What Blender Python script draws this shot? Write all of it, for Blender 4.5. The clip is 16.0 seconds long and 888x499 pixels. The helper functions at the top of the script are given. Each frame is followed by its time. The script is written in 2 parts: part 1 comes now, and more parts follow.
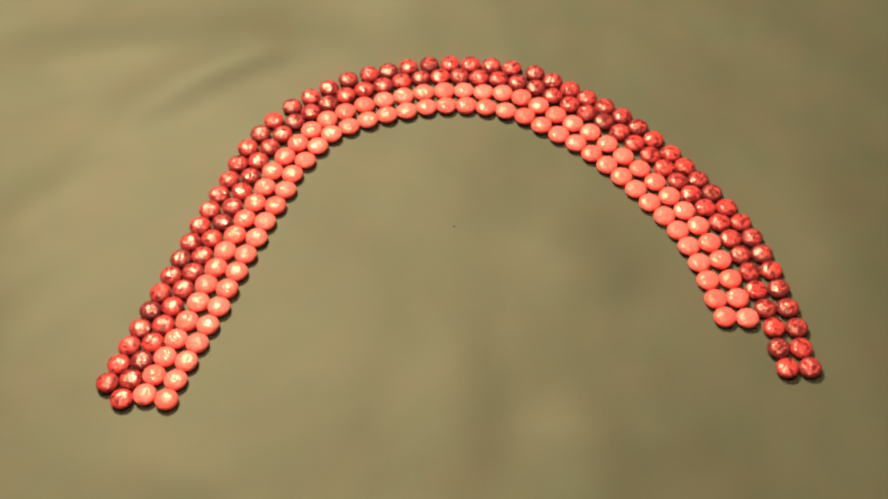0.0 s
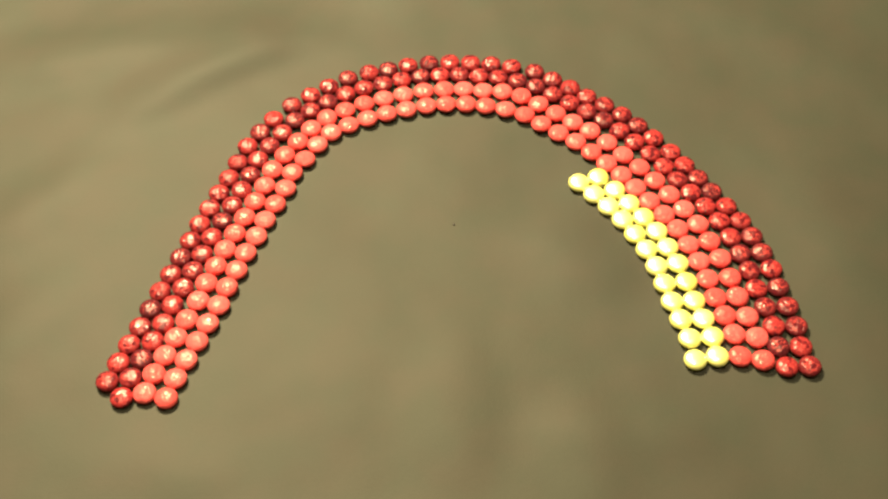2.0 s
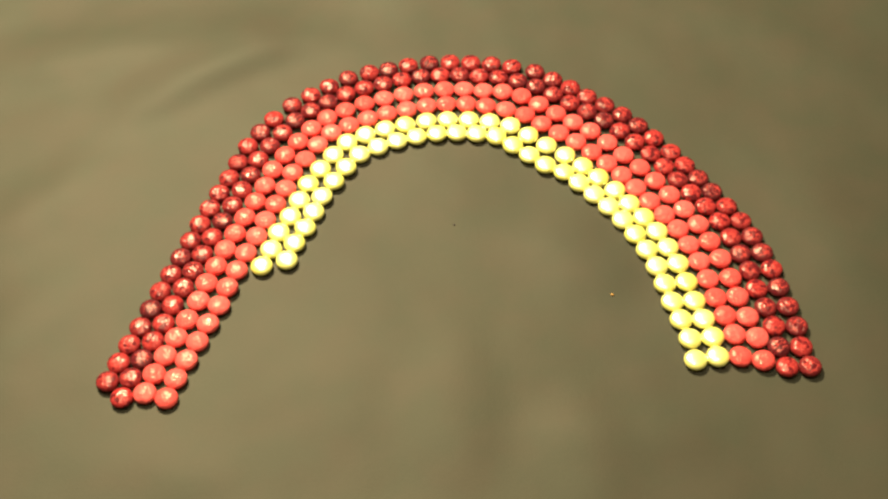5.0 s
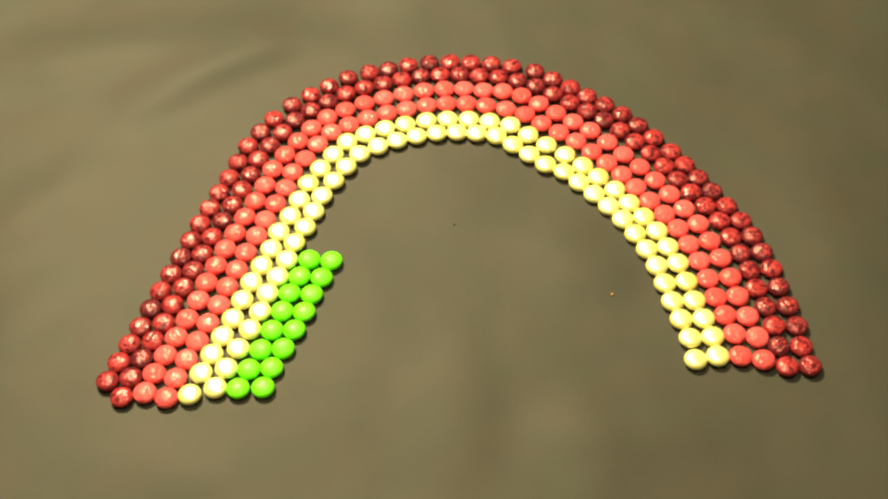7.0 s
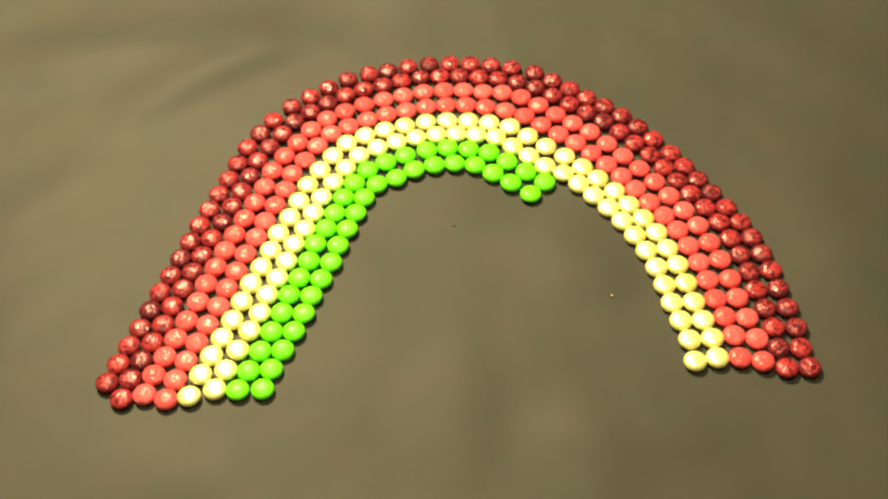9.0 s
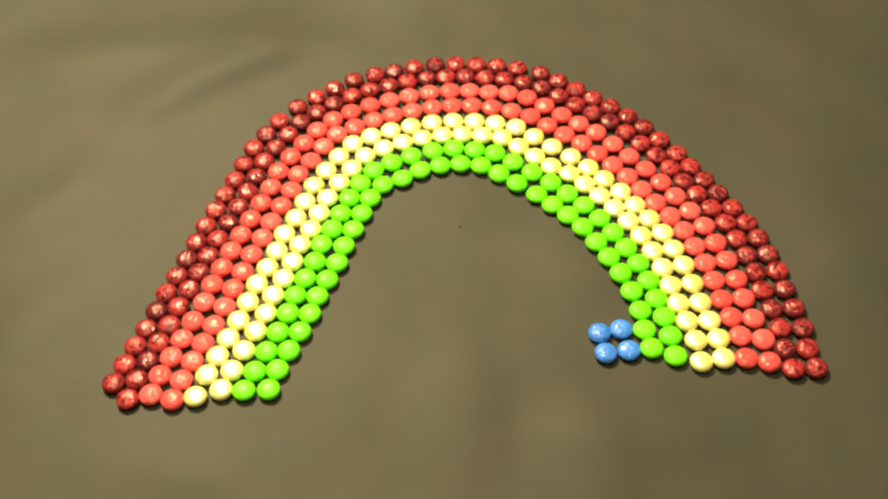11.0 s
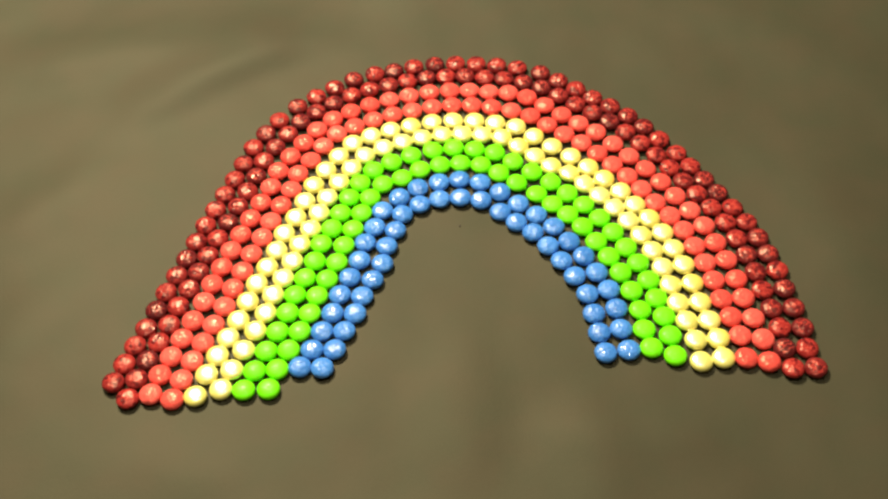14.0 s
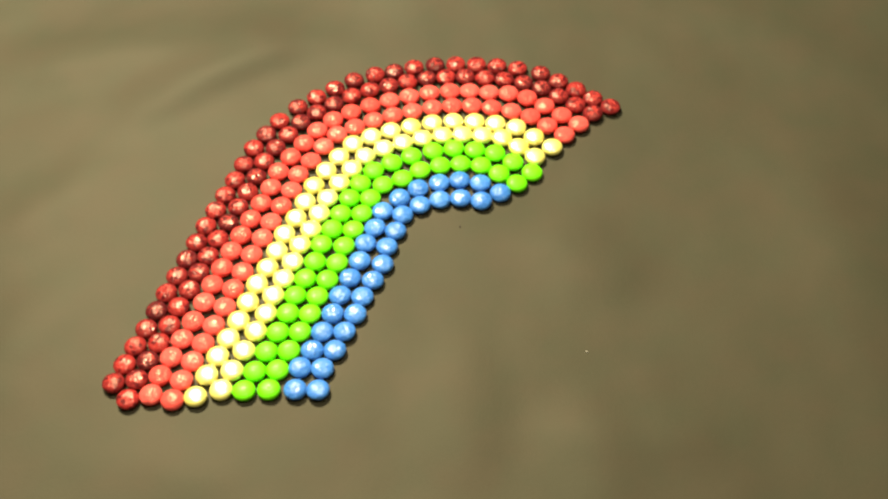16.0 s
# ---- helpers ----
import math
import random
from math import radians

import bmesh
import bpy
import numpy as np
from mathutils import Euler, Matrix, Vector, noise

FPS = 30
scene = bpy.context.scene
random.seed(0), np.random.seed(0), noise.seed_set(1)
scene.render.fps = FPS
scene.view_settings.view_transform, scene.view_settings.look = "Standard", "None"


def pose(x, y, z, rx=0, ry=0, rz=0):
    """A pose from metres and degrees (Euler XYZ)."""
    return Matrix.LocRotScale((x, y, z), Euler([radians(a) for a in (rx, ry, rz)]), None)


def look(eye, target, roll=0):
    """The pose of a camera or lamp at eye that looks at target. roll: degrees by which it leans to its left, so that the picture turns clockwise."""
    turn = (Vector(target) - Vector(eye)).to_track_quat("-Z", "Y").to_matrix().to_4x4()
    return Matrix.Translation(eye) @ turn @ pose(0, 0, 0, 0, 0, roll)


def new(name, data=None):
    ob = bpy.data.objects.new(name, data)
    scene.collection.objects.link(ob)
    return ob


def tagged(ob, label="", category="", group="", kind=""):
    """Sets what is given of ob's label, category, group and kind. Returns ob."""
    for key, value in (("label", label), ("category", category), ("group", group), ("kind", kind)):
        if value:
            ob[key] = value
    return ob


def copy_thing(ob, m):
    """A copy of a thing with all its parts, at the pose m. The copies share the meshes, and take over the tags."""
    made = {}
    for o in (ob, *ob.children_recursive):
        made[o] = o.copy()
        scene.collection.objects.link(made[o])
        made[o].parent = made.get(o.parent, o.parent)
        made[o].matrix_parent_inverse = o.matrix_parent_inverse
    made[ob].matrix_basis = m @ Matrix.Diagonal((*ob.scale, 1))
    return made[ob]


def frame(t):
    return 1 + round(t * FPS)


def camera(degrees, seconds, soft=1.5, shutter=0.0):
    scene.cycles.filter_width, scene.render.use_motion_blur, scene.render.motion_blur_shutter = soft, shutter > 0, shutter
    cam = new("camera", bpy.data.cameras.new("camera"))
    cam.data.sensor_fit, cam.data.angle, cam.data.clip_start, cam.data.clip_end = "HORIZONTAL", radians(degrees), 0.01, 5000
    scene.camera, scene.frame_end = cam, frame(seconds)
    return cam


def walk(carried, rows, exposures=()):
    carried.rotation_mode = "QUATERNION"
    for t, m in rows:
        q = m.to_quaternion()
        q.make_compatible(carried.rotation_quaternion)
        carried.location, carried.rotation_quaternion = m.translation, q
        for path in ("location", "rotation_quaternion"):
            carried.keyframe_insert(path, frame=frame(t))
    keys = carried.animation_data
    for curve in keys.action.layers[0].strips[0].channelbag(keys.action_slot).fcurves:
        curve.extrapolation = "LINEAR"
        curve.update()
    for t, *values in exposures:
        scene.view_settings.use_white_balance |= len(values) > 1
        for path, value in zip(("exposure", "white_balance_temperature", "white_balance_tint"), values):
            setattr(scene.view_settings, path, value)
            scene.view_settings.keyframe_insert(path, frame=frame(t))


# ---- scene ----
# One still camera over a cloth; the tripod shivers by hundredths of a degree between exposures.
cam = camera(38.00, 16.0, soft=2.4)
EYE_HEIGHT, TILT, LEAN = 0.6443, 55.00, -2.00


def aim(nod, swing):
    return pose(0, 0, EYE_HEIGHT, 90 - TILT, 0, 0) @ pose(0, 0, 0, 0, 0, LEAN) @ pose(0, 0, 0, nod, swing, 0)


walk(cam, [
    (0.0, aim(-0.015, -0.249)),
    (0.5, aim(0.034, -0.255)),
    (1.0, aim(-0.063, -0.271)),
    (1.5, aim(-0.103, -0.264)),
    (2.0, aim(-0.081, -0.258)),
    (2.5, aim(-0.010, -0.251)),
    (3.0, aim(-0.024, -0.267)),
    (3.5, aim(-0.066, -0.255)),
    (4.0, aim(-0.060, -0.234)),
    (5.2, aim(-0.080, -0.250)),
    (6.5, aim(-0.093, -0.258)),
    (7.0, aim(-0.093, -0.245)),
    (7.5, aim(-0.062, -0.264)),
    (8.0, aim(-0.052, -0.261)),
    (8.5, aim(-0.107, -0.259)),
    (9.0, aim(-0.022, -0.262)),
    (9.6, aim(-0.040, -0.262)),
    (11.0, aim(0.0, 0.005)),
    (11.5, aim(0.003, 0.009)),
    (12.0, aim(-0.021, -0.021)),
    (12.5, aim(0.021, -0.005)),
    (13.0, aim(-0.000, 0.009)),
    (13.5, aim(0.017, 0.010)),
    (14.0, aim(-0.020, -0.002)),
    (14.5, aim(0.039, 0.004)),
    (15.0, aim(-0.036, 0.008)),
    (15.5, aim(-0.070, 0.021)),
    (16.0, aim(0.003, 0.007)),
], exposures=[
    (0.0, 0.24),
    (1.5, 0.16),
    (3.0, 0.04),
    (4.0, 0.00),
    (6.5, -0.19),
    (8.5, -0.23),
    (12.0, -0.37),
    (13.0, -0.40),
    (13.5, -0.46),
    (14.0, -0.52),
    (14.5, -0.38),
    (15.0, -0.30),
    (16.0, -0.20),
])

# ---- light: a warm lamp behind and two small bulbs overhead, in a closed plain room ----
world = bpy.data.worlds.new("room_air")
world.use_nodes = True
world.node_tree.nodes["Background"].inputs["Color"].default_value = (0.9, 0.85, 0.75, 1)
world.node_tree.nodes["Background"].inputs["Strength"].default_value = 0.02
scene.world = world


def area_lamp(name, eye, target, size, watts, colour):
    data = bpy.data.lights.new(name, "AREA")
    data.shape, data.size, data.energy, data.color = "DISK", size, watts, colour
    ob = new(name, data)
    ob.matrix_world = look(eye, target)
    return ob


area_lamp("main_lamp", (-0.43, 1.30, 1.42), (-0.13, 0.47, 0), 0.19, 80.0, (1.0, 0.91, 0.75))
area_lamp("second_lamp", (0.16, 0.34, 1.62), (-0.04, 0.32, 0), 0.06, 9.0, (1.0, 0.93, 0.80))
area_lamp("third_lamp", (-0.36, 0.34, 1.66), (0.02, 0.30, 0), 0.055, 6.0, (1.0, 0.93, 0.80))


# ---- materials ----
def material(name):
    m = bpy.data.materials.new(name)
    m.use_nodes = True
    return m, m.node_tree.nodes, m.node_tree.links, m.node_tree.nodes["Principled BSDF"]


def noise_node(nodes, links, scale, detail=3.0, coords="Object", rough=0.5, offset=None):
    tc = nodes.new("ShaderNodeTexCoord")
    n = nodes.new("ShaderNodeTexNoise")
    n.inputs["Scale"].default_value, n.inputs["Detail"].default_value, n.inputs["Roughness"].default_value = scale, detail, rough
    if offset:
        add = nodes.new("ShaderNodeVectorMath")
        links.new(tc.outputs[coords], add.inputs[0])
        links.new(offset, add.inputs[1])
        links.new(add.outputs[0], n.inputs["Vector"])
    else:
        links.new(tc.outputs[coords], n.inputs["Vector"])
    return n


def ramp_node(nodes, links, source, stops):
    r = nodes.new("ShaderNodeValToRGB")
    els = r.color_ramp.elements
    while len(els) < len(stops):
        els.new(0.5)
    for e, (p, c) in zip(els, stops):
        e.position, e.color = p, (*c, 1)
    links.new(source, r.inputs["Fac"])
    return r


def cloth_material():
    m, nodes, links, b = material("olive_cloth")
    big = noise_node(nodes, links, 7.0, 4.0)
    r = ramp_node(nodes, links, big.outputs["Fac"], [(0.30, (0.051, 0.0455, 0.0240)), (0.50, (0.057, 0.051, 0.0270)), (0.72, (0.063, 0.055, 0.0295))])
    fine = noise_node(nodes, links, 900.0, 2.0)
    mix = nodes.new("ShaderNodeMix")
    mix.data_type, mix.blend_type = "RGBA", "OVERLAY"
    mix.inputs["Factor"].default_value = 0.07
    mid = noise_node(nodes, links, 26.0, 3.0)
    tints = ramp_node(nodes, links, mid.outputs["Fac"], [(0.35, (0.93, 1.0, 0.98)), (0.65, (1.06, 1.0, 1.0))])
    hue = nodes.new("ShaderNodeMix")
    hue.data_type, hue.blend_type = "RGBA", "MULTIPLY"
    hue.inputs["Factor"].default_value = 1.0
    links.new(r.outputs["Color"], hue.inputs["A"])
    links.new(tints.outputs["Color"], hue.inputs["B"])
    links.new(hue.outputs["Result"], mix.inputs["A"])
    links.new(fine.outputs["Fac"], mix.inputs["B"])
    links.new(mix.outputs["Result"], b.inputs["Base Color"])
    b.inputs["Roughness"].default_value = 0.58
    b.inputs["Specular IOR Level"].default_value = 0.24
    b.inputs["Specular Tint"].default_value = (0.95, 0.82, 0.5, 1)
    slub = noise_node(nodes, links, 220.0, 3.0)
    add = nodes.new("ShaderNodeMath")
    add.operation = "ADD"
    links.new(slub.outputs["Fac"], add.inputs[0])
    links.new(fine.outputs["Fac"], add.inputs[1])
    bump = nodes.new("ShaderNodeBump")
    bump.inputs["Strength"].default_value, bump.inputs["Distance"].default_value = 0.12, 0.0004
    links.new(add.outputs[0], bump.inputs["Height"])
    links.new(bump.outputs["Normal"], b.inputs["Normal"])
    return m


def shell_material(name, dark, light, rough, bump_scale, bump_depth, spots=None, coat=0.5, spec=0.5, coat_rough=0.18, sheen_tint=(1.0, 1.0, 1.0)):
    """Sugar shell: the colour wanders a little from sweet to sweet and across each one."""
    m, nodes, links, b = material(name)
    info = nodes.new("ShaderNodeObjectInfo")
    shift = nodes.new("ShaderNodeMath")
    shift.operation = "MULTIPLY"
    shift.inputs[1].default_value = 0.9
    links.new(info.outputs["Random"], shift.inputs[0])
    n = noise_node(nodes, links, 260.0, 3.0, "Object", 0.6, shift.outputs[0])
    tone = nodes.new("ShaderNodeMix")
    tone.data_type = "FLOAT"
    tone.inputs["Factor"].default_value = 0.68
    links.new(n.outputs["Fac"], tone.inputs["A"])
    links.new(info.outputs["Random"], tone.inputs["B"])
    colour = ramp_node(nodes, links, tone.outputs["Result"], [(0.2, dark), (0.8, light)]).outputs["Color"]
    if spots:
        # dark hairline patches; pale highlight squiggles painted into the colour of both faces only
        scale, crack, pale = spots
        patch = noise_node(nodes, links, scale, 1.5, "Object", 0.5, shift.outputs[0])
        dark_mask = nodes.new("ShaderNodeMapRange")
        dark_mask.inputs["From Min"].default_value, dark_mask.inputs["From Max"].default_value = 0.46, 0.38
        links.new(patch.outputs["Fac"], dark_mask.inputs["Value"])
        off = nodes.new("ShaderNodeMath")
        off.operation = "SUBTRACT"
        off.inputs[1].default_value = 0.53
        links.new(patch.outputs["Fac"], off.inputs[0])
        away = nodes.new("ShaderNodeMath")
        away.operation = "ABSOLUTE"
        links.new(off.outputs[0], away.inputs[0])
        glint_mask = nodes.new("ShaderNodeMapRange")
        glint_mask.interpolation_type = "SMOOTHSTEP"
        glint_mask.inputs["From Min"].default_value, glint_mask.inputs["From Max"].default_value = 0.055, 0.015
        links.new(away.outputs[0], glint_mask.inputs["Value"])
        tc = nodes.new("ShaderNodeTexCoord")
        flat = nodes.new("ShaderNodeVectorMath")
        flat.operation = "MULTIPLY"
        flat.inputs[1].default_value = (1, 1, 0)
        links.new(tc.outputs["Object"], flat.inputs[0])
        length = nodes.new("ShaderNodeVectorMath")
        length.operation = "LENGTH"
        links.new(flat.outputs[0], length.inputs[0])
        face = nodes.new("ShaderNodeMapRange")
        face.interpolation_type = "SMOOTHSTEP"
        face.inputs["From Min"].default_value, face.inputs["From Max"].default_value = 0.0056, 0.0036
        links.new(length.outputs["Value"], face.inputs["Value"])
        both = nodes.new("ShaderNodeMath")
        both.operation = "MULTIPLY"
        links.new(glint_mask.outputs["Result"], both.inputs[0])
        links.new(face.outputs["Result"], both.inputs[1])
        for mask, tint in ((dark_mask.outputs["Result"], crack), (both.outputs[0], pale)):
            mix = nodes.new("ShaderNodeMix")
            mix.data_type = "RGBA"
            mix.inputs["B"].default_value = (*tint, 1)
            links.new(mask, mix.inputs["Factor"])
            links.new(colour, mix.inputs["A"])
            colour = mix.outputs["Result"]
    links.new(colour, b.inputs["Base Color"])
    b.inputs["Roughness"].default_value = rough
    b.inputs["Specular IOR Level"].default_value = spec
    b.inputs["Specular Tint"].default_value = (*sheen_tint, 1)
    b.inputs["Coat Weight"].default_value, b.inputs["Coat Roughness"].default_value = coat, coat_rough
    lump = noise_node(nodes, links, bump_scale, 2.0, "Object", 0.5, shift.outputs[0])
    bump = nodes.new("ShaderNodeBump")
    bump.inputs["Strength"].default_value, bump.inputs["Distance"].default_value = 1.0, bump_depth
    links.new(lump.outputs["Fac"], bump.inputs["Height"])
    links.new(bump.outputs["Normal"], b.inputs["Normal"])
    links.new(bump.outputs["Normal"], b.inputs["Coat Normal"])
    return m


def plain_material(name, colour, rough=0.8):
    m, nodes, links, b = material(name)
    n = noise_node(nodes, links, 3.0, 4.0)
    r = ramp_node(nodes, links, n.outputs["Fac"], [(0.3, tuple(c * 0.92 for c in colour)), (0.7, colour)])
    links.new(r.outputs["Color"], b.inputs["Base Color"])
    b.inputs["Roughness"].default_value = rough
    return m


CLOTH = cloth_material()
# the third maroon tuple ends with the colour of the painted glints
MAROON = shell_material("maroon_shell", (0.095, 0.013, 0.013), (0.370, 0.028, 0.022), 0.24, 280.0, 0.0012,
                        (270.0, (0.120, 0.010, 0.011), (0.50, 0.050, 0.034)), 0.0, 0.56, 0.10, (1.0, 0.56, 0.36))
CORAL = shell_material("coral_red_shell", (0.75, 0.078, 0.055), (0.84, 0.112, 0.080), 0.26, 240.0, 0.0012, None, 0.0, 0.40, 0.13, (1.0, 0.60, 0.32))
YELLOW = shell_material("pale_yellow_shell", (0.97, 0.84, 0.10), (0.98, 0.87, 0.17), 0.50, 200.0, 0.0001, None, 1.0, 0.6, 0.34)
YELLOW.node_tree.nodes["Principled BSDF"].inputs["Coat IOR"].default_value = 3.0
GREEN = shell_material("lime_green_shell", (0.160, 0.84, 0.002), (0.190, 0.90, 0.003), 0.50, 200.0, 0.0004, None, 0.06, 0.2, 0.2)
BLUE = shell_material("sky_blue_shell", (0.044, 0.20, 0.55), (0.064, 0.25, 0.64), 0.42, 290.0, 0.0012, None, 0.6, 0.4, 0.11)
UNSEEN_GREY = plain_material("unseen_grey", (0.16, 0.15, 0.135))
BOARDS = plain_material("brown_floor_boards", (0.22, 0.14, 0.08), 0.5)
CRUMB = plain_material("sugar_crumb", (0.42, 0.38, 0.26), 0.6)
AMBER = plain_material("amber_crumb", (0.75, 0.36, 0.06), 0.5)
GRIT = plain_material("cocoa_crumb", (0.05, 0.03, 0.02), 0.7)


# ---- structure ----
def mesh_object(name, bm, mat, smooth=False):
    me = bpy.data.meshes.new(name)
    bm.to_mesh(me)
    bm.free()
    me.materials.append(mat)
    if smooth:
        me.polygons.foreach_set("use_smooth", [True] * len(me.polygons))
    return new(name, me)


def slab(name, lo, hi, mat, label):
    bm = bmesh.new()
    bmesh.ops.create_cube(bm, size=1)
    for v in bm.verts:
        v.co = Vector([(a + b) / 2 + c * (b - a) for a, b, c in zip(lo, hi, v.co)])
    return tagged(mesh_object(name, bm, mat), label, name.split("_")[0], kind="structure")


FLOOR_Z = -0.018
slab("floor", (-2.0, -1.6, FLOOR_Z - 0.1), (2.0, 2.4, FLOOR_Z), BOARDS, "plain brown floor under the cloth")
# unseen walls and ceiling added to close the room; dark grey limits bounced light
slab("wall_north", (-2.1, 2.4, FLOOR_Z - 0.1), (2.1, 2.5, 2.4), UNSEEN_GREY, "plain grey wall, unseen, added to close the room")
slab("wall_south", (-2.1, -1.7, FLOOR_Z - 0.1), (2.1, -1.6, 2.4), UNSEEN_GREY, "plain grey wall, unseen, added to close the room")
slab("wall_west", (-2.1, -1.6, FLOOR_Z - 0.1), (-2.0, 2.4, 2.4), UNSEEN_GREY, "plain grey wall, unseen, added to close the room")
slab("wall_east", (2.0, -1.6, FLOOR_Z - 0.1), (2.1, 2.4, 2.4), UNSEEN_GREY, "plain grey wall, unseen, added to close the room")
slab("ceiling", (-2.1, -1.7, 2.4), (2.1, 2.5, 2.5), UNSEEN_GREY, "plain grey ceiling, unseen, added to close the room")

# soft folds of the cloth: crest from x, y to x, y, half width behind and in front of it, height (metres)
FOLDS = [
    (-0.205, 0.568, -0.080, 0.632, 0.036, 0.017, 0.0068),
    (-0.300, 0.602, -0.170, 0.643, 0.030, 0.019, 0.0046),
    (-0.290, 0.455, -0.215, 0.535, 0.022, 0.022, 0.0036),
    (-0.290, 0.340, -0.235, 0.440, 0.024, 0.024, 0.0030),
    (-0.060, 0.668, 0.070, 0.690, 0.022, 0.022, 0.0035),
    (0.150, 0.660, 0.300, 0.590, 0.028, 0.028, 0.0036),
    (0.240, 0.560, 0.248, 0.330, 0.040, 0.036, 0.0036),
    (0.003, 0.385, 0.014, 0.285, 0.022, 0.022, 0.0026),
    (0.072, 0.470, 0.098, 0.415, 0.026, 0.026, 0.0030),
    (0.060, 0.335, 0.150, 0.315, 0.020, 0.020, 0.0024),
    (-0.210, 0.318, -0.110, 0.295, 0.022, 0.022, 0.0018),
    (0.075, 0.345, 0.085, 0.280, 0.020, 0.020, 0.0018),
]


def cloth_height(x, y):
    z = 0.0
    for x1, y1, x2, y2, behind, front, high in FOLDS:
        half = math.hypot(x2 - x1, y2 - y1) / 2
        c, s = (x2 - x1) / 2 / half, (y2 - y1) / 2 / half
        u, v = (x - (x1 + x2) / 2) * c + (y - (y1 + y2) / 2) * s, -(x - (x1 + x2) / 2) * s + (y - (y1 + y2) / 2) * c
        v += 0.006 * math.sin(u * 22 + x1 * 40)
        z += high * math.exp(-(abs(u) / (half * 1.05)) ** 3 - (v / (behind if v > 0 else front)) ** 2)
    # the cloth droops a little towards the east
    z -= 0.05 * min(max(0.0, x - 0.05), 0.30) ** 1.7
    z += 0.0022 * noise.noise((x * 7, y * 7, 3.1)) + 0.0011 * noise.noise((x * 19, y * 19, 8.4)) + 0.0004 * noise.noise((x * 48, y * 48, 2.2))
    # the hem comes down to the floor
    hem = min(0.95 - abs(x), y + 0.10, 1.25 - y)
    ease = min(max(hem / 0.10, 0.0), 1.0)
    ease = ease * ease * (3 - 2 * ease)
    return z * ease + (FLOOR_Z + 0.0018) * (1 - ease)


def build_cloth():
    xs = np.linspace(-0.95, 0.95, 260)
    ys = np.linspace(-0.10, 1.25, 200)
    me = bpy.data.meshes.new("cloth")
    verts = [(x, y, cloth_height(x, y)) for y in ys for x in xs]
    under = [(x, y, z - 0.0015) for x, y, z in verts]
    nx, ny, n = len(xs), len(ys), len(verts)
    faces = []
    for j in range(ny - 1):
        for i in range(nx - 1):
            a = j * nx + i
            faces += [(a, a + 1, a + nx + 1, a + nx), (n + a, n + a + nx, n + a + nx + 1, n + a + 1)]
    ring = list(range(nx)) + [j * nx + nx - 1 for j in range(1, ny)] + [(ny - 1) * nx + i for i in range(nx - 2, -1, -1)] + [j * nx for j in range(ny - 2, 0, -1)]
    faces += [(a, n + a, n + b, b) for a, b in zip(ring, ring[1:] + ring[:1])]
    me.from_pydata(verts + under, [], faces)
    me.materials.append(CLOTH)
    me.polygons.foreach_set("use_smooth", [True] * len(me.polygons))
    me.update()
    return tagged(new("cloth", me), "olive brown cotton cloth with soft creases, spread flat", "cloth", kind="structure")


build_cloth()


# ---- the sweets ----
def build_sweet(name, mat, label, radius=0.0067, half=0.0030, full=0.80):
    """A lentil of chocolate in a sugar shell, turned on its axis, with a rounded rim; its origin is its middle."""
    bm = bmesh.new()
    turns, steps = 28, 9
    rings = []
    for k in range(1, 2 * steps):
        a = -math.pi / 2 + math.pi * k / (2 * steps)
        r = radius * math.cos(a) ** full
        z = half * math.sin(a)
        rings.append([bm.verts.new((r * math.cos(2 * math.pi * i / turns), r * math.sin(2 * math.pi * i / turns), z)) for i in range(turns)])
    low, top = bm.verts.new((0, 0, -half)), bm.verts.new((0, 0, half))
    for a, b in zip(rings, rings[1:]):
        for i in range(turns):
            bm.faces.new((a[i], a[(i + 1) % turns], b[(i + 1) % turns], b[i]))
    for i in range(turns):
        bm.faces.new((low, rings[0][(i + 1) % turns], rings[0][i]))
        bm.faces.new((top, rings[-1][i], rings[-1][(i + 1) % turns]))
    return tagged(mesh_object(name, bm, mat, True), label, "candy", "sweets of the rainbow")


# Each strand of the bow, from its west foot over the top to its east foot: which sweet, and where it lies in millimetres.
STRAND_A = [(0, -190.8, 364.2), (1, -185.7, 376.2), (4, -171.0, 412.1), (8, -151.2, 460.5), (12, -130.7, 508.4), (14, -120.3, 533.9), (15, -112.4, 544.0), (16, -104.5, 555.7), (17, -93.0, 567.5), (20, -56.3, 589.9), (21, -41.9, 594.3), (22, -29.7, 596.8), (24, -2.1, 600.7), (27, 39.8, 598.2), (28, 53.3, 594.9), (29, 68.6, 590.1), (32, 101.3, 566.9), (34, 123.1, 551.1), (36, 141.2, 530.6), (37, 150.2, 518.4), (40, 172.0, 485.6), (42, 186.1, 461.8), (44, 194.8, 437.7), (46, 199.7, 411.8), (48, 206.0, 384.9), (49, 205.7, 371.3), (50, 208.7, 358.5)]
STRAND_B = [(0, -181.2, 353.6), (1, -177.7, 365.8), (2, -172.6, 378.7), (4, -162.7, 401.6), (5, -158.5, 414.8), (6, -152.8, 426.2), (8, -143.5, 450.4), (12, -122.3, 499.4), (15, -107.1, 533.8), (16, -98.4, 543.4), (17, -90.7, 554.1), (20, -58.0, 576.3), (22, -32.8, 584.2), (24, -7.3, 590.1), (28, 44.0, 586.2), (30, 68.7, 576.9), (32, 89.6, 562.0), (34, 110.8, 546.8), (36, 128.5, 527.9), (37, 138.1, 517.6), (40, 158.9, 485.7), (42, 173.3, 462.3), (44, 182.0, 437.0), (45, 186.1, 424.9), (46, 187.6, 411.6), (48, 192.9, 385.5), (49, 193.1, 371.8), (50, 195.9, 358.7)]
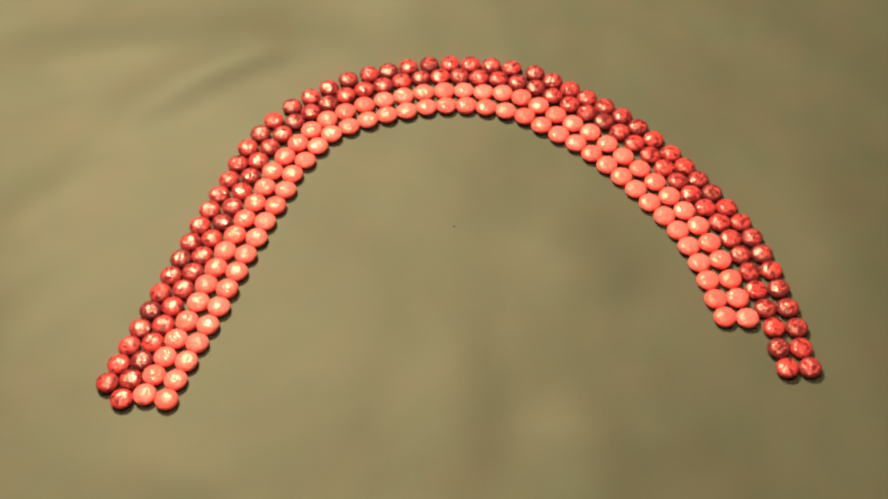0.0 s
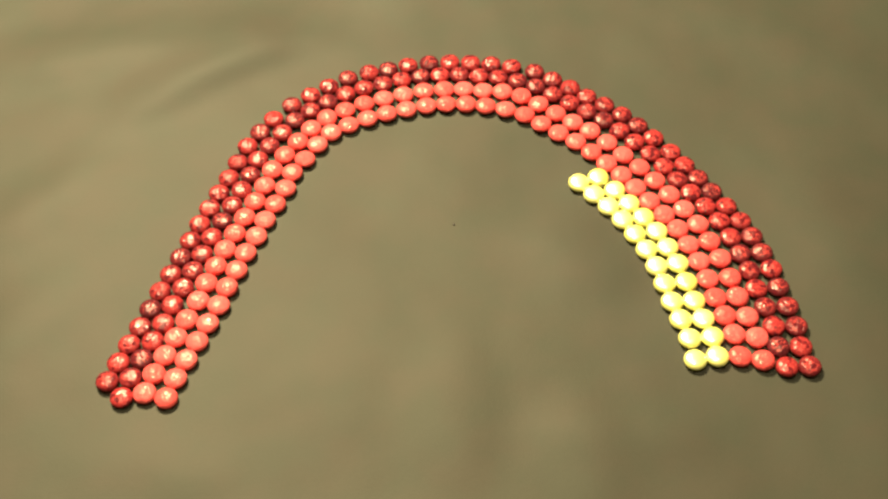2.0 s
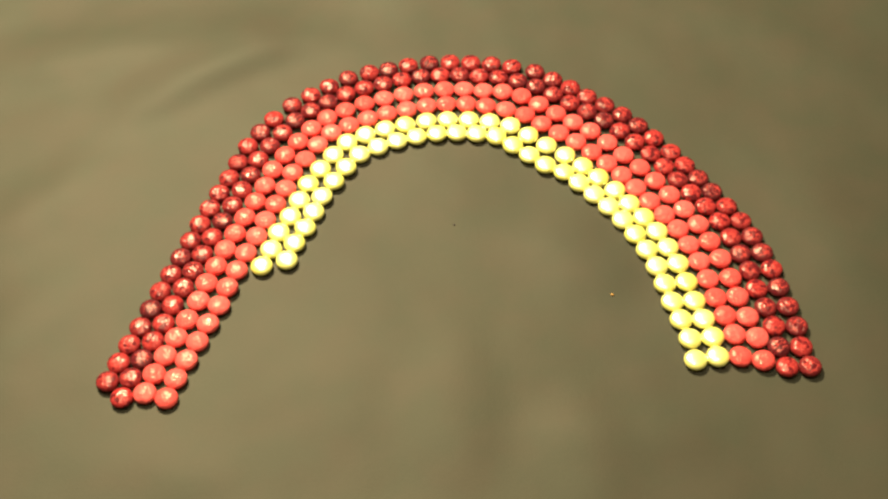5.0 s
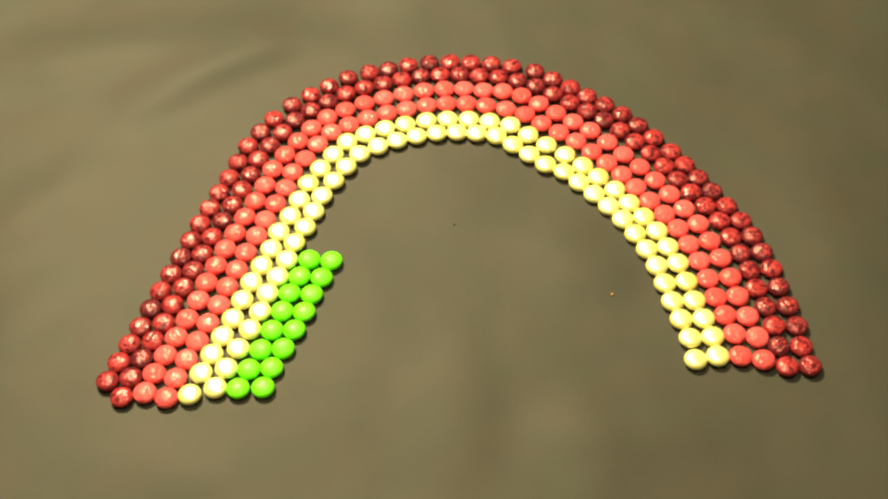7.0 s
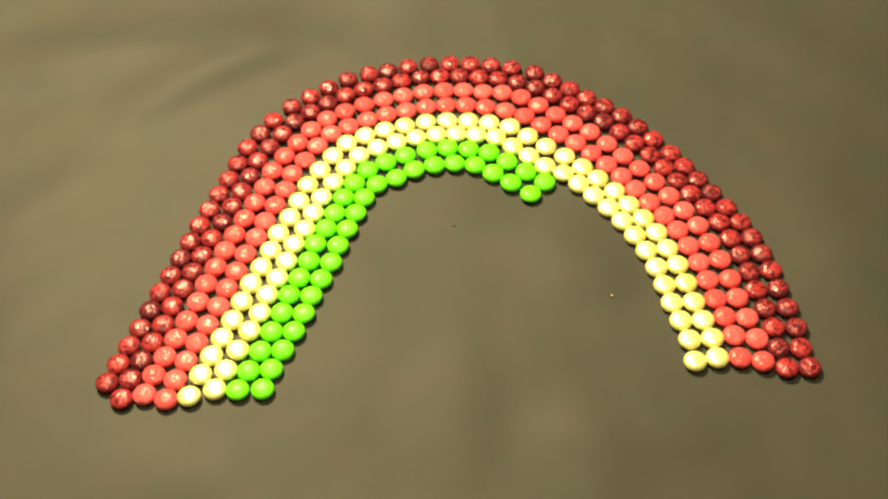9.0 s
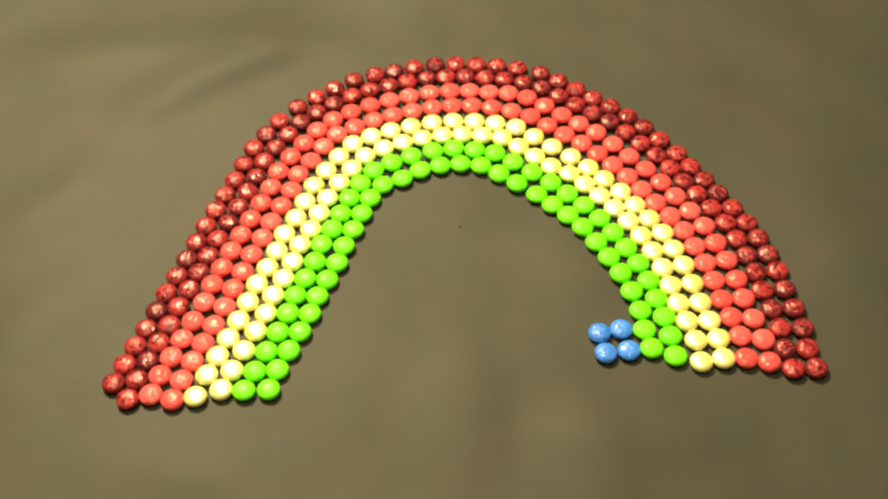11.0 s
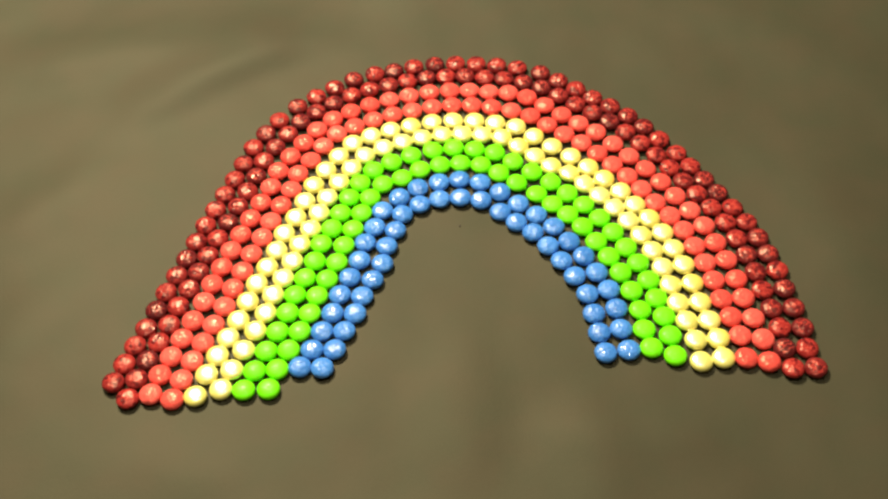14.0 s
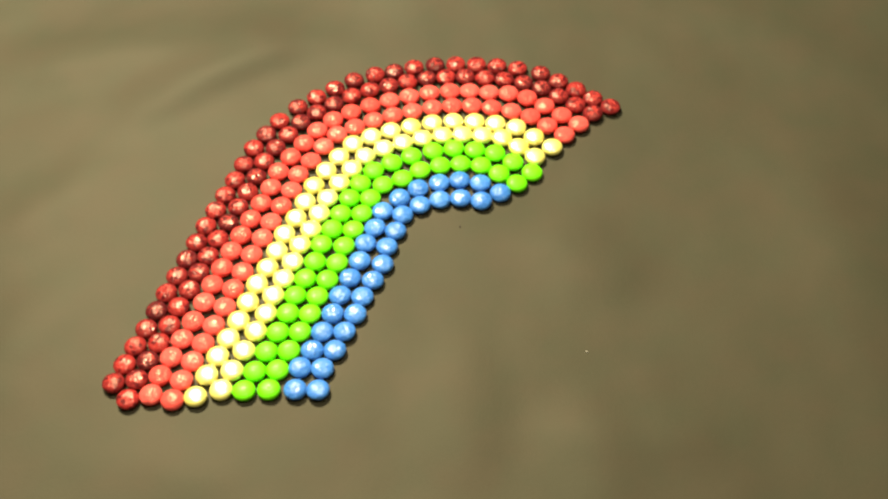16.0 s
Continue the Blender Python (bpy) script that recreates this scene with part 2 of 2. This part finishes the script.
STRAND_C = [(0, -168.3, 355.6), (1, -164.4, 367.9), (4, -148.6, 404.1), (5, -142.6, 416.5), (8, -129.9, 453.2), (12, -107.8, 501.5), (13, -103.7, 514.5), (16, -79.7, 546.8), (17, -70.0, 555.6), (20, -32.5, 571.6), (23, 7.5, 577.8), (24, 21.0, 577.1), (25, 33.3, 574.5), (26, 46.0, 573.4), (27, 58.1, 568.9), (28, 69.5, 561.9), (29, 79.6, 553.1), (31, 101.1, 538.1), (32, 110.6, 527.7), (34, 129.6, 506.9), (36, 145.3, 484.1), (38, 159.8, 460.3), (39, 164.1, 447.0), (40, 169.3, 434.3), (41, 173.2, 420.2), (42, 175.0, 406.5), (44, 182.1, 377.9), (45, 182.9, 363.2)]
STRAND_D = [(0, -156.4, 352.2), (1, -152.1, 364.5), (4, -136.4, 400.5), (5, -130.6, 412.4), (6, -127.4, 425.5), (7, -121.3, 437.1), (8, -117.0, 450.2), (9, -111.1, 462.6), (10, -106.8, 474.5), (12, -94.4, 498.7), (13, -91.3, 511.2), (14, -83.0, 521.9), (16, -66.8, 543.4), (19, -30.7, 559.2), (20, -17.6, 561.5), (21, -4.5, 564.4), (23, 21.6, 564.6), (24, 34.5, 562.1), (26, 59.6, 553.1), (28, 80.5, 537.2), (29, 91.2, 529.5), (32, 117.2, 501.1), (34, 132.3, 479.4), (36, 147.0, 457.5), (39, 159.7, 420.0), (40, 161.7, 406.3), (42, 169.2, 380.7), (43, 170.1, 366.0)]
STRAND_E = [(0, -143.4, 353.5), (1, -137.8, 367.2), (4, -122.0, 403.4), (6, -112.4, 428.5), (7, -106.5, 439.7), (8, -101.6, 452.4), (9, -97.3, 464.6), (10, -90.8, 476.4), (12, -80.6, 502.1), (15, -56.4, 534.8), (16, -44.7, 540.9), (18, -18.5, 548.9), (20, 9.2, 551.5), (23, 49.5, 544.8), (24, 60.7, 536.6), (27, 93.8, 510.3), (28, 102.4, 499.9), (29, 111.6, 489.1), (32, 134.0, 455.9), (34, 143.5, 432.1), (36, 149.1, 404.8), (38, 156.3, 379.3), (39, 157.3, 366.5)]
STRAND_F = [(0, -129.0, 357.3), (1, -123.1, 369.6), (3, -111.9, 396.0), (4, -106.2, 407.9), (5, -102.5, 420.4), (7, -92.0, 444.1), (8, -87.6, 457.3), (9, -81.4, 467.7), (11, -71.8, 491.9), (12, -64.6, 503.7), (14, -48.3, 524.6), (16, -23.9, 535.2), (17, -11.7, 537.5), (18, 1.9, 540.3), (20, 26.8, 539.1), (21, 40.2, 536.1), (24, 69.8, 512.3), (25, 80.8, 505.9), (28, 106.7, 475.7), (30, 120.0, 454.8), (32, 130.8, 430.5), (34, 136.5, 404.9), (36, 143.2, 379.1), (37, 144.4, 364.8)]
STRAND_G = [(0, -116.1, 356.4), (1, -110.4, 368.7), (4, -93.2, 407.3), (5, -89.7, 419.9), (7, -78.2, 443.5), (8, -74.5, 456.8), (9, -68.8, 467.2), (12, -51.0, 503.5), (13, -43.2, 512.8), (15, -18.9, 523.7), (16, -5.0, 526.8), (17, 8.5, 528.6), (19, 34.8, 523.6), (20, 45.9, 516.2), (22, 68.8, 499.1), (24, 87.3, 478.7), (25, 96.1, 467.8), (28, 116.2, 433.6), (30, 124.7, 409.0), (32, 129.0, 382.7), (33, 130.1, 369.1)]
STRAND_H = [(0, -102.0, 356.6), (1, -97.5, 369.3), (4, -80.2, 406.4), (5, -76.2, 418.5), (7, -64.9, 442.1), (8, -60.9, 454.5), (11, -45.2, 491.6), (12, -37.4, 501.1), (13, -25.2, 505.6), (14, -13.7, 511.9), (15, -0.3, 515.5), (16, 12.0, 515.4), (17, 25.3, 513.8), (19, 47.4, 499.2), (20, 59.3, 490.1), (23, 85.4, 461.4), (24, 92.6, 449.6), (26, 104.9, 426.7), (28, 114.2, 401.5), (29, 114.5, 387.5), (30, 117.2, 374.9)]
STRAND_I = [(0, -86.9, 356.0), (1, -84.9, 369.9), (2, -78.1, 381.3), (4, -66.8, 405.9), (5, -62.7, 418.8), (7, -51.2, 443.2), (8, -47.8, 456.5), (9, -42.3, 467.8), (10, -37.1, 481.0), (12, -15.0, 497.4), (13, -1.4, 500.9), (14, 11.2, 502.6), (15, 24.3, 499.7), (16, 36.4, 492.0), (19, 68.1, 462.6), (20, 76.1, 450.3), (21, 84.0, 439.1), (23, 96.6, 415.3), (24, 100.0, 402.9), (25, 101.1, 388.5), (26, 104.1, 373.9)]
STRAND_J = [(0, -74.1, 355.1), (1, -72.2, 368.7), (2, -65.0, 380.7), (3, -60.0, 393.1), (4, -53.5, 404.9), (5, -49.3, 417.4), (7, -37.5, 440.1), (8, -34.7, 453.4), (9, -29.5, 465.1), (10, -25.2, 477.9), (12, -1.4, 487.9), (14, 24.0, 485.9), (15, 35.9, 476.5), (16, 45.5, 467.4), (17, 54.4, 459.3), (18, 63.2, 447.9), (20, 77.4, 425.4), (21, 84.0, 413.1), (23, 88.4, 386.3), (24, 90.7, 372.6)]


def along(stations):
    """Places of all the sweets of a strand: a smooth curve through the stations."""
    tang = []
    for i in range(len(stations)):
        a, b = stations[max(i - 1, 0)], stations[min(i + 1, len(stations) - 1)]
        tang.append((Vector(b[1:]) - Vector(a[1:])) / (b[0] - a[0]))
    places = []
    for (s, s2, t1, t2) in zip(stations, stations[1:], tang, tang[1:]):
        h = s2[0] - s[0]
        p, q = Vector(s[1:]), Vector(s2[1:])
        for j in range(h):
            u = j / h
            places.append((2 * u**3 - 3 * u**2 + 1) * p + (u**3 - 2 * u**2 + u) * h * t1 + (3 * u**2 - 2 * u**3) * q + (u**3 - u**2) * h * t2)
    places.append(Vector(stations[-1][1:]))
    return [p / 1000 for p in places]


def laid(knots, k):
    """The time at which the k-th sweet of a strand is laid, from knots of (count, seconds)."""
    for (c0, t0), (c1, t1) in zip(knots, knots[1:]):
        if k <= c1:
            return t0 + (t1 - t0) * (k - c0) / (c1 - c0)
    return knots[-1][1]


# (count, seconds): how the strands grow
GROW_YELLOW = [(1, 0.36), (2, 0.46), (4, 0.76), (5, 0.94), (7, 1.17), (8, 1.34), (9, 1.46), (10, 1.57), (11, 1.74), (12, 1.92), (13, 2.13), (15, 2.34), (16, 2.46), (18, 2.88), (19, 3.07), (22, 3.42), (26, 3.96), (27, 4.15), (40, 6.00)]
GROW_YELLOW_INNER = [(1, 0.36), (2, 0.46), (4, 0.76), (5, 0.94), (7, 1.17), (8, 1.34), (9, 1.46), (10, 1.57), (11, 1.74), (12, 1.92), (13, 2.13), (15, 2.34), (16, 2.46), (21, 3.42), (25, 3.96), (26, 4.15), (38, 6.00)]
GROW_GREEN = [(1, 6.05), (2, 6.20), (3, 6.33), (4, 6.37), (5, 6.46), (6, 6.66), (7, 6.76), (8, 6.86), (9, 7.16), (10, 7.36), (12, 7.56), (14, 7.76), (16, 7.96), (17, 8.16), (18, 8.36), (19, 8.46), (23, 8.97), (24, 9.15), (34, 10.55)]
GROW_GREEN_INNER = [(1, 6.05), (2, 6.20), (3, 6.26), (4, 6.37), (5, 6.46), (6, 6.66), (7, 6.76), (8, 6.86), (9, 7.16), (10, 7.36), (12, 7.56), (13, 7.76), (15, 7.96), (16, 8.16), (17, 8.36), (18, 8.46), (21, 8.97), (22, 9.15), (31, 10.55)]
GROW_BLUE = [(1, 10.75), (4, 11.25), (5, 11.45), (9, 11.96), (14, 12.46), (18, 12.96), (21, 13.26), (23, 13.56), (24, 13.76), (25, 13.86), (26, 13.96), (27, 14.06)]
GROW_BLUE_INNER = [(1, 10.75), (4, 11.25), (5, 11.45), (9, 11.96), (13, 12.46), (16, 12.96), (19, 13.26), (21, 13.56), (22, 13.76), (23, 13.86), (24, 13.96), (25, 14.06)]
GROW_CORAL = [(1, 0.13), (2, 0.26)]
# seconds at which the ranks at the east foot are taken away again
TAKEN = [14.26, 14.36, 14.42, 14.46, 14.63, 14.67, 14.76, 14.92, 15.06, 15.17, 15.33, 15.46, 15.52, 15.57, 15.73, 15.88, 15.95, 16.30]

# strand: sweet, stations, how it grows, whether from the east foot, sweets already lying at the start, ranks gone by 14.5 s and by the end, lead in ranks
SWEETS = {
    "maroon": build_sweet("red_candy", MAROON, "glossy dark red sugar-coated lentil candy, mottled shell with painted-in glints", 0.0066, 0.0029),
    "coral": build_sweet("orange_red_candy", CORAL, "shiny coral orange-red sugar-coated lentil candy"),
    "yellow": build_sweet("yellow_candy", YELLOW, "pale yellow sugar-coated lentil candy on olive cloth"),
    "green": build_sweet("green_candy", GREEN, "bright lime green sugar-coated lentil candy"),
    "blue": build_sweet("blue_candy", BLUE, "glossy sky blue sugar-coated lentil candy with small highlights"),
}
STRANDS = [
    ("maroon", STRAND_A, None, False, 51, 4, 17, 0),
    ("maroon", STRAND_B, None, False, 51, 4, 17, 0),
    ("coral", STRAND_C, GROW_CORAL, False, 44, 3, 15, 0),
    ("coral", STRAND_D, GROW_CORAL, False, 42, 3, 15, 0),
    ("yellow", STRAND_E, GROW_YELLOW, True, 0, 3, 14, 0.85),
    ("yellow", STRAND_F, GROW_YELLOW_INNER, True, 0, 3, 14, 0.1),
    ("green", STRAND_G, GROW_GREEN, False, 0, 3, 12, 0.7),
    ("green", STRAND_H, GROW_GREEN_INNER, False, 0, 3, 11, 0),
    ("blue", STRAND_I, GROW_BLUE, True, 0, 3, 10, -0.6),
    ("blue", STRAND_J, GROW_BLUE_INNER, True, 0, 3, 10, -0.6),
]

SWEET_HALF = 0.0030
MOVES = []
rng = random.Random(4)
stock = 0


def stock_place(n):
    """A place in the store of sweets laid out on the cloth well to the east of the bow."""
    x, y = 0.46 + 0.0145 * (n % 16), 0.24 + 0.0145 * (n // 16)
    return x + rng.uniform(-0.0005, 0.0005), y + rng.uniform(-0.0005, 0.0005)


def lying(x, y, turn, lean, way):
    z = max(cloth_height(x + 0.004 * math.cos(a), y + 0.004 * math.sin(a)) for a in (0, 1.57, 3.14, 4.71)) + SWEET_HALF
    return pose(x, y, z - 0.0002) @ Matrix.Rotation(lean, 4, (math.cos(way), math.sin(way), 0)) @ pose(0, 0, 0, 0, 0, turn)


def settled(spots, reach=0.0130, rounds=12):
    """Sweets that would cut into a neighbour are nudged apart until their rims touch."""
    xy = np.array([(p.x, p.y) for p in spots])
    for _ in range(rounds):
        gap = xy[:, None, :] - xy[None, :, :]
        dist = np.sqrt((gap**2).sum(-1)) + np.eye(len(xy))
        push = np.clip(reach - dist, 0, None)
        xy += (gap / dist[:, :, None] * push[:, :, None]).sum(1) * 0.4
    return [Vector(p) for p in xy.tolist()]


def lay_sweets():
    global stock
    used = set()
    strands = [along(row[1]) for row in STRANDS]
    spots = iter(settled([p for strand in strands for p in strand]))
    strands = [[next(spots) for _ in strand] for strand in strands]
    for places, (kind, stations, grow, from_east, ready, gone_early, gone_all, lead) in zip(strands, STRANDS):
        n = len(places)
        for i, p in enumerate(places):
            home = lying(p.x, p.y, rng.uniform(0, 360), radians(rng.uniform(0, 5)), rng.uniform(0, 6.28))
            if kind in used:
                ob = copy_thing(SWEETS[kind], home)
            else:
                ob = SWEETS[kind]
                ob.matrix_basis = home
                used.add(kind)
            t_in = None if i < ready else laid(grow, n - i if from_east else i + 1 - ready)
            t_out = None
            k = n - 1 - i
            if k < gone_all:
                a = k * 4 / gone_early if k < gone_early else max(4, 4 + (k - gone_early) * 13 / (gone_all - gone_early) - lead)
                lo = int(a)
                t_out = TAKEN[lo] + (TAKEN[lo + 1] - TAKEN[lo]) * (a - lo)
                if t_out > 15.97:
                    t_out = 15.96
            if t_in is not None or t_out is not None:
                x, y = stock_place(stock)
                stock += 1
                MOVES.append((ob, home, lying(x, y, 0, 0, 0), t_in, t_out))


lay_sweets()


# ---- crumbs on the cloth ----
def build_crumb(name, mat, label, x, y, size):
    bm = bmesh.new()
    bmesh.ops.create_icosphere(bm, subdivisions=2, radius=size)
    for v in bm.verts:
        v.co *= 1 + 0.35 * noise.noise(v.co * 2.2 / size + Vector((x * 90, y * 90, 0)))
        v.co.z *= 0.7
    ob = mesh_object(name, bm, mat, True)
    ob.matrix_basis = pose(x, y, cloth_height(x, y) + size * 0.5)
    return tagged(ob, label, "crumb", "crumbs on the cloth")


dark_crumb = build_crumb("crumb", GRIT, "tiny dark brown crumb on olive cloth", 0.0103, 0.4684, 0.0006)
orange_crumb = build_crumb("crumb", AMBER, "tiny orange bit of sugar shell on olive cloth", 0.1021, 0.4129, 0.0008)
pale_crumb = build_crumb("crumb", CRUMB, "tiny pale yellow sugar crumb on olive cloth", 0.0801, 0.3754, 0.0006)
stray_crumb = build_crumb("crumb", CRUMB, "tiny pale yellow sugar crumb on olive cloth", 0.2290, 0.4470, 0.0006)


def motions():
    step = 1 / FPS
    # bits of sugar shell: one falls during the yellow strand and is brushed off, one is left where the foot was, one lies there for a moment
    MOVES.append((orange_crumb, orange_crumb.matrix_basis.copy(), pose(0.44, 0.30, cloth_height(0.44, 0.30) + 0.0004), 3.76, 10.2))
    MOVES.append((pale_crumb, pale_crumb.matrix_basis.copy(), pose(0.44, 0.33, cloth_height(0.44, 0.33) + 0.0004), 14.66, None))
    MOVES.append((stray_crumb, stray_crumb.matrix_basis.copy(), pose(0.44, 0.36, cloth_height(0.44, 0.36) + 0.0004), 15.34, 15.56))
    for ob, home, away, t_in, t_out in MOVES:
        rows = [(0.0, home)] if t_in is None else [(0.0, away), (t_in - 2 * step, away), (t_in - step, away), (t_in, home), (t_in + step, home)]
        if t_out is not None:
            rows += [(t_out - 2 * step, home), (t_out - step, home), (t_out, away), (t_out + step, away), (16.2, away)]
        else:
            rows.append((16.0, home))
        walk(ob, rows)


motions()
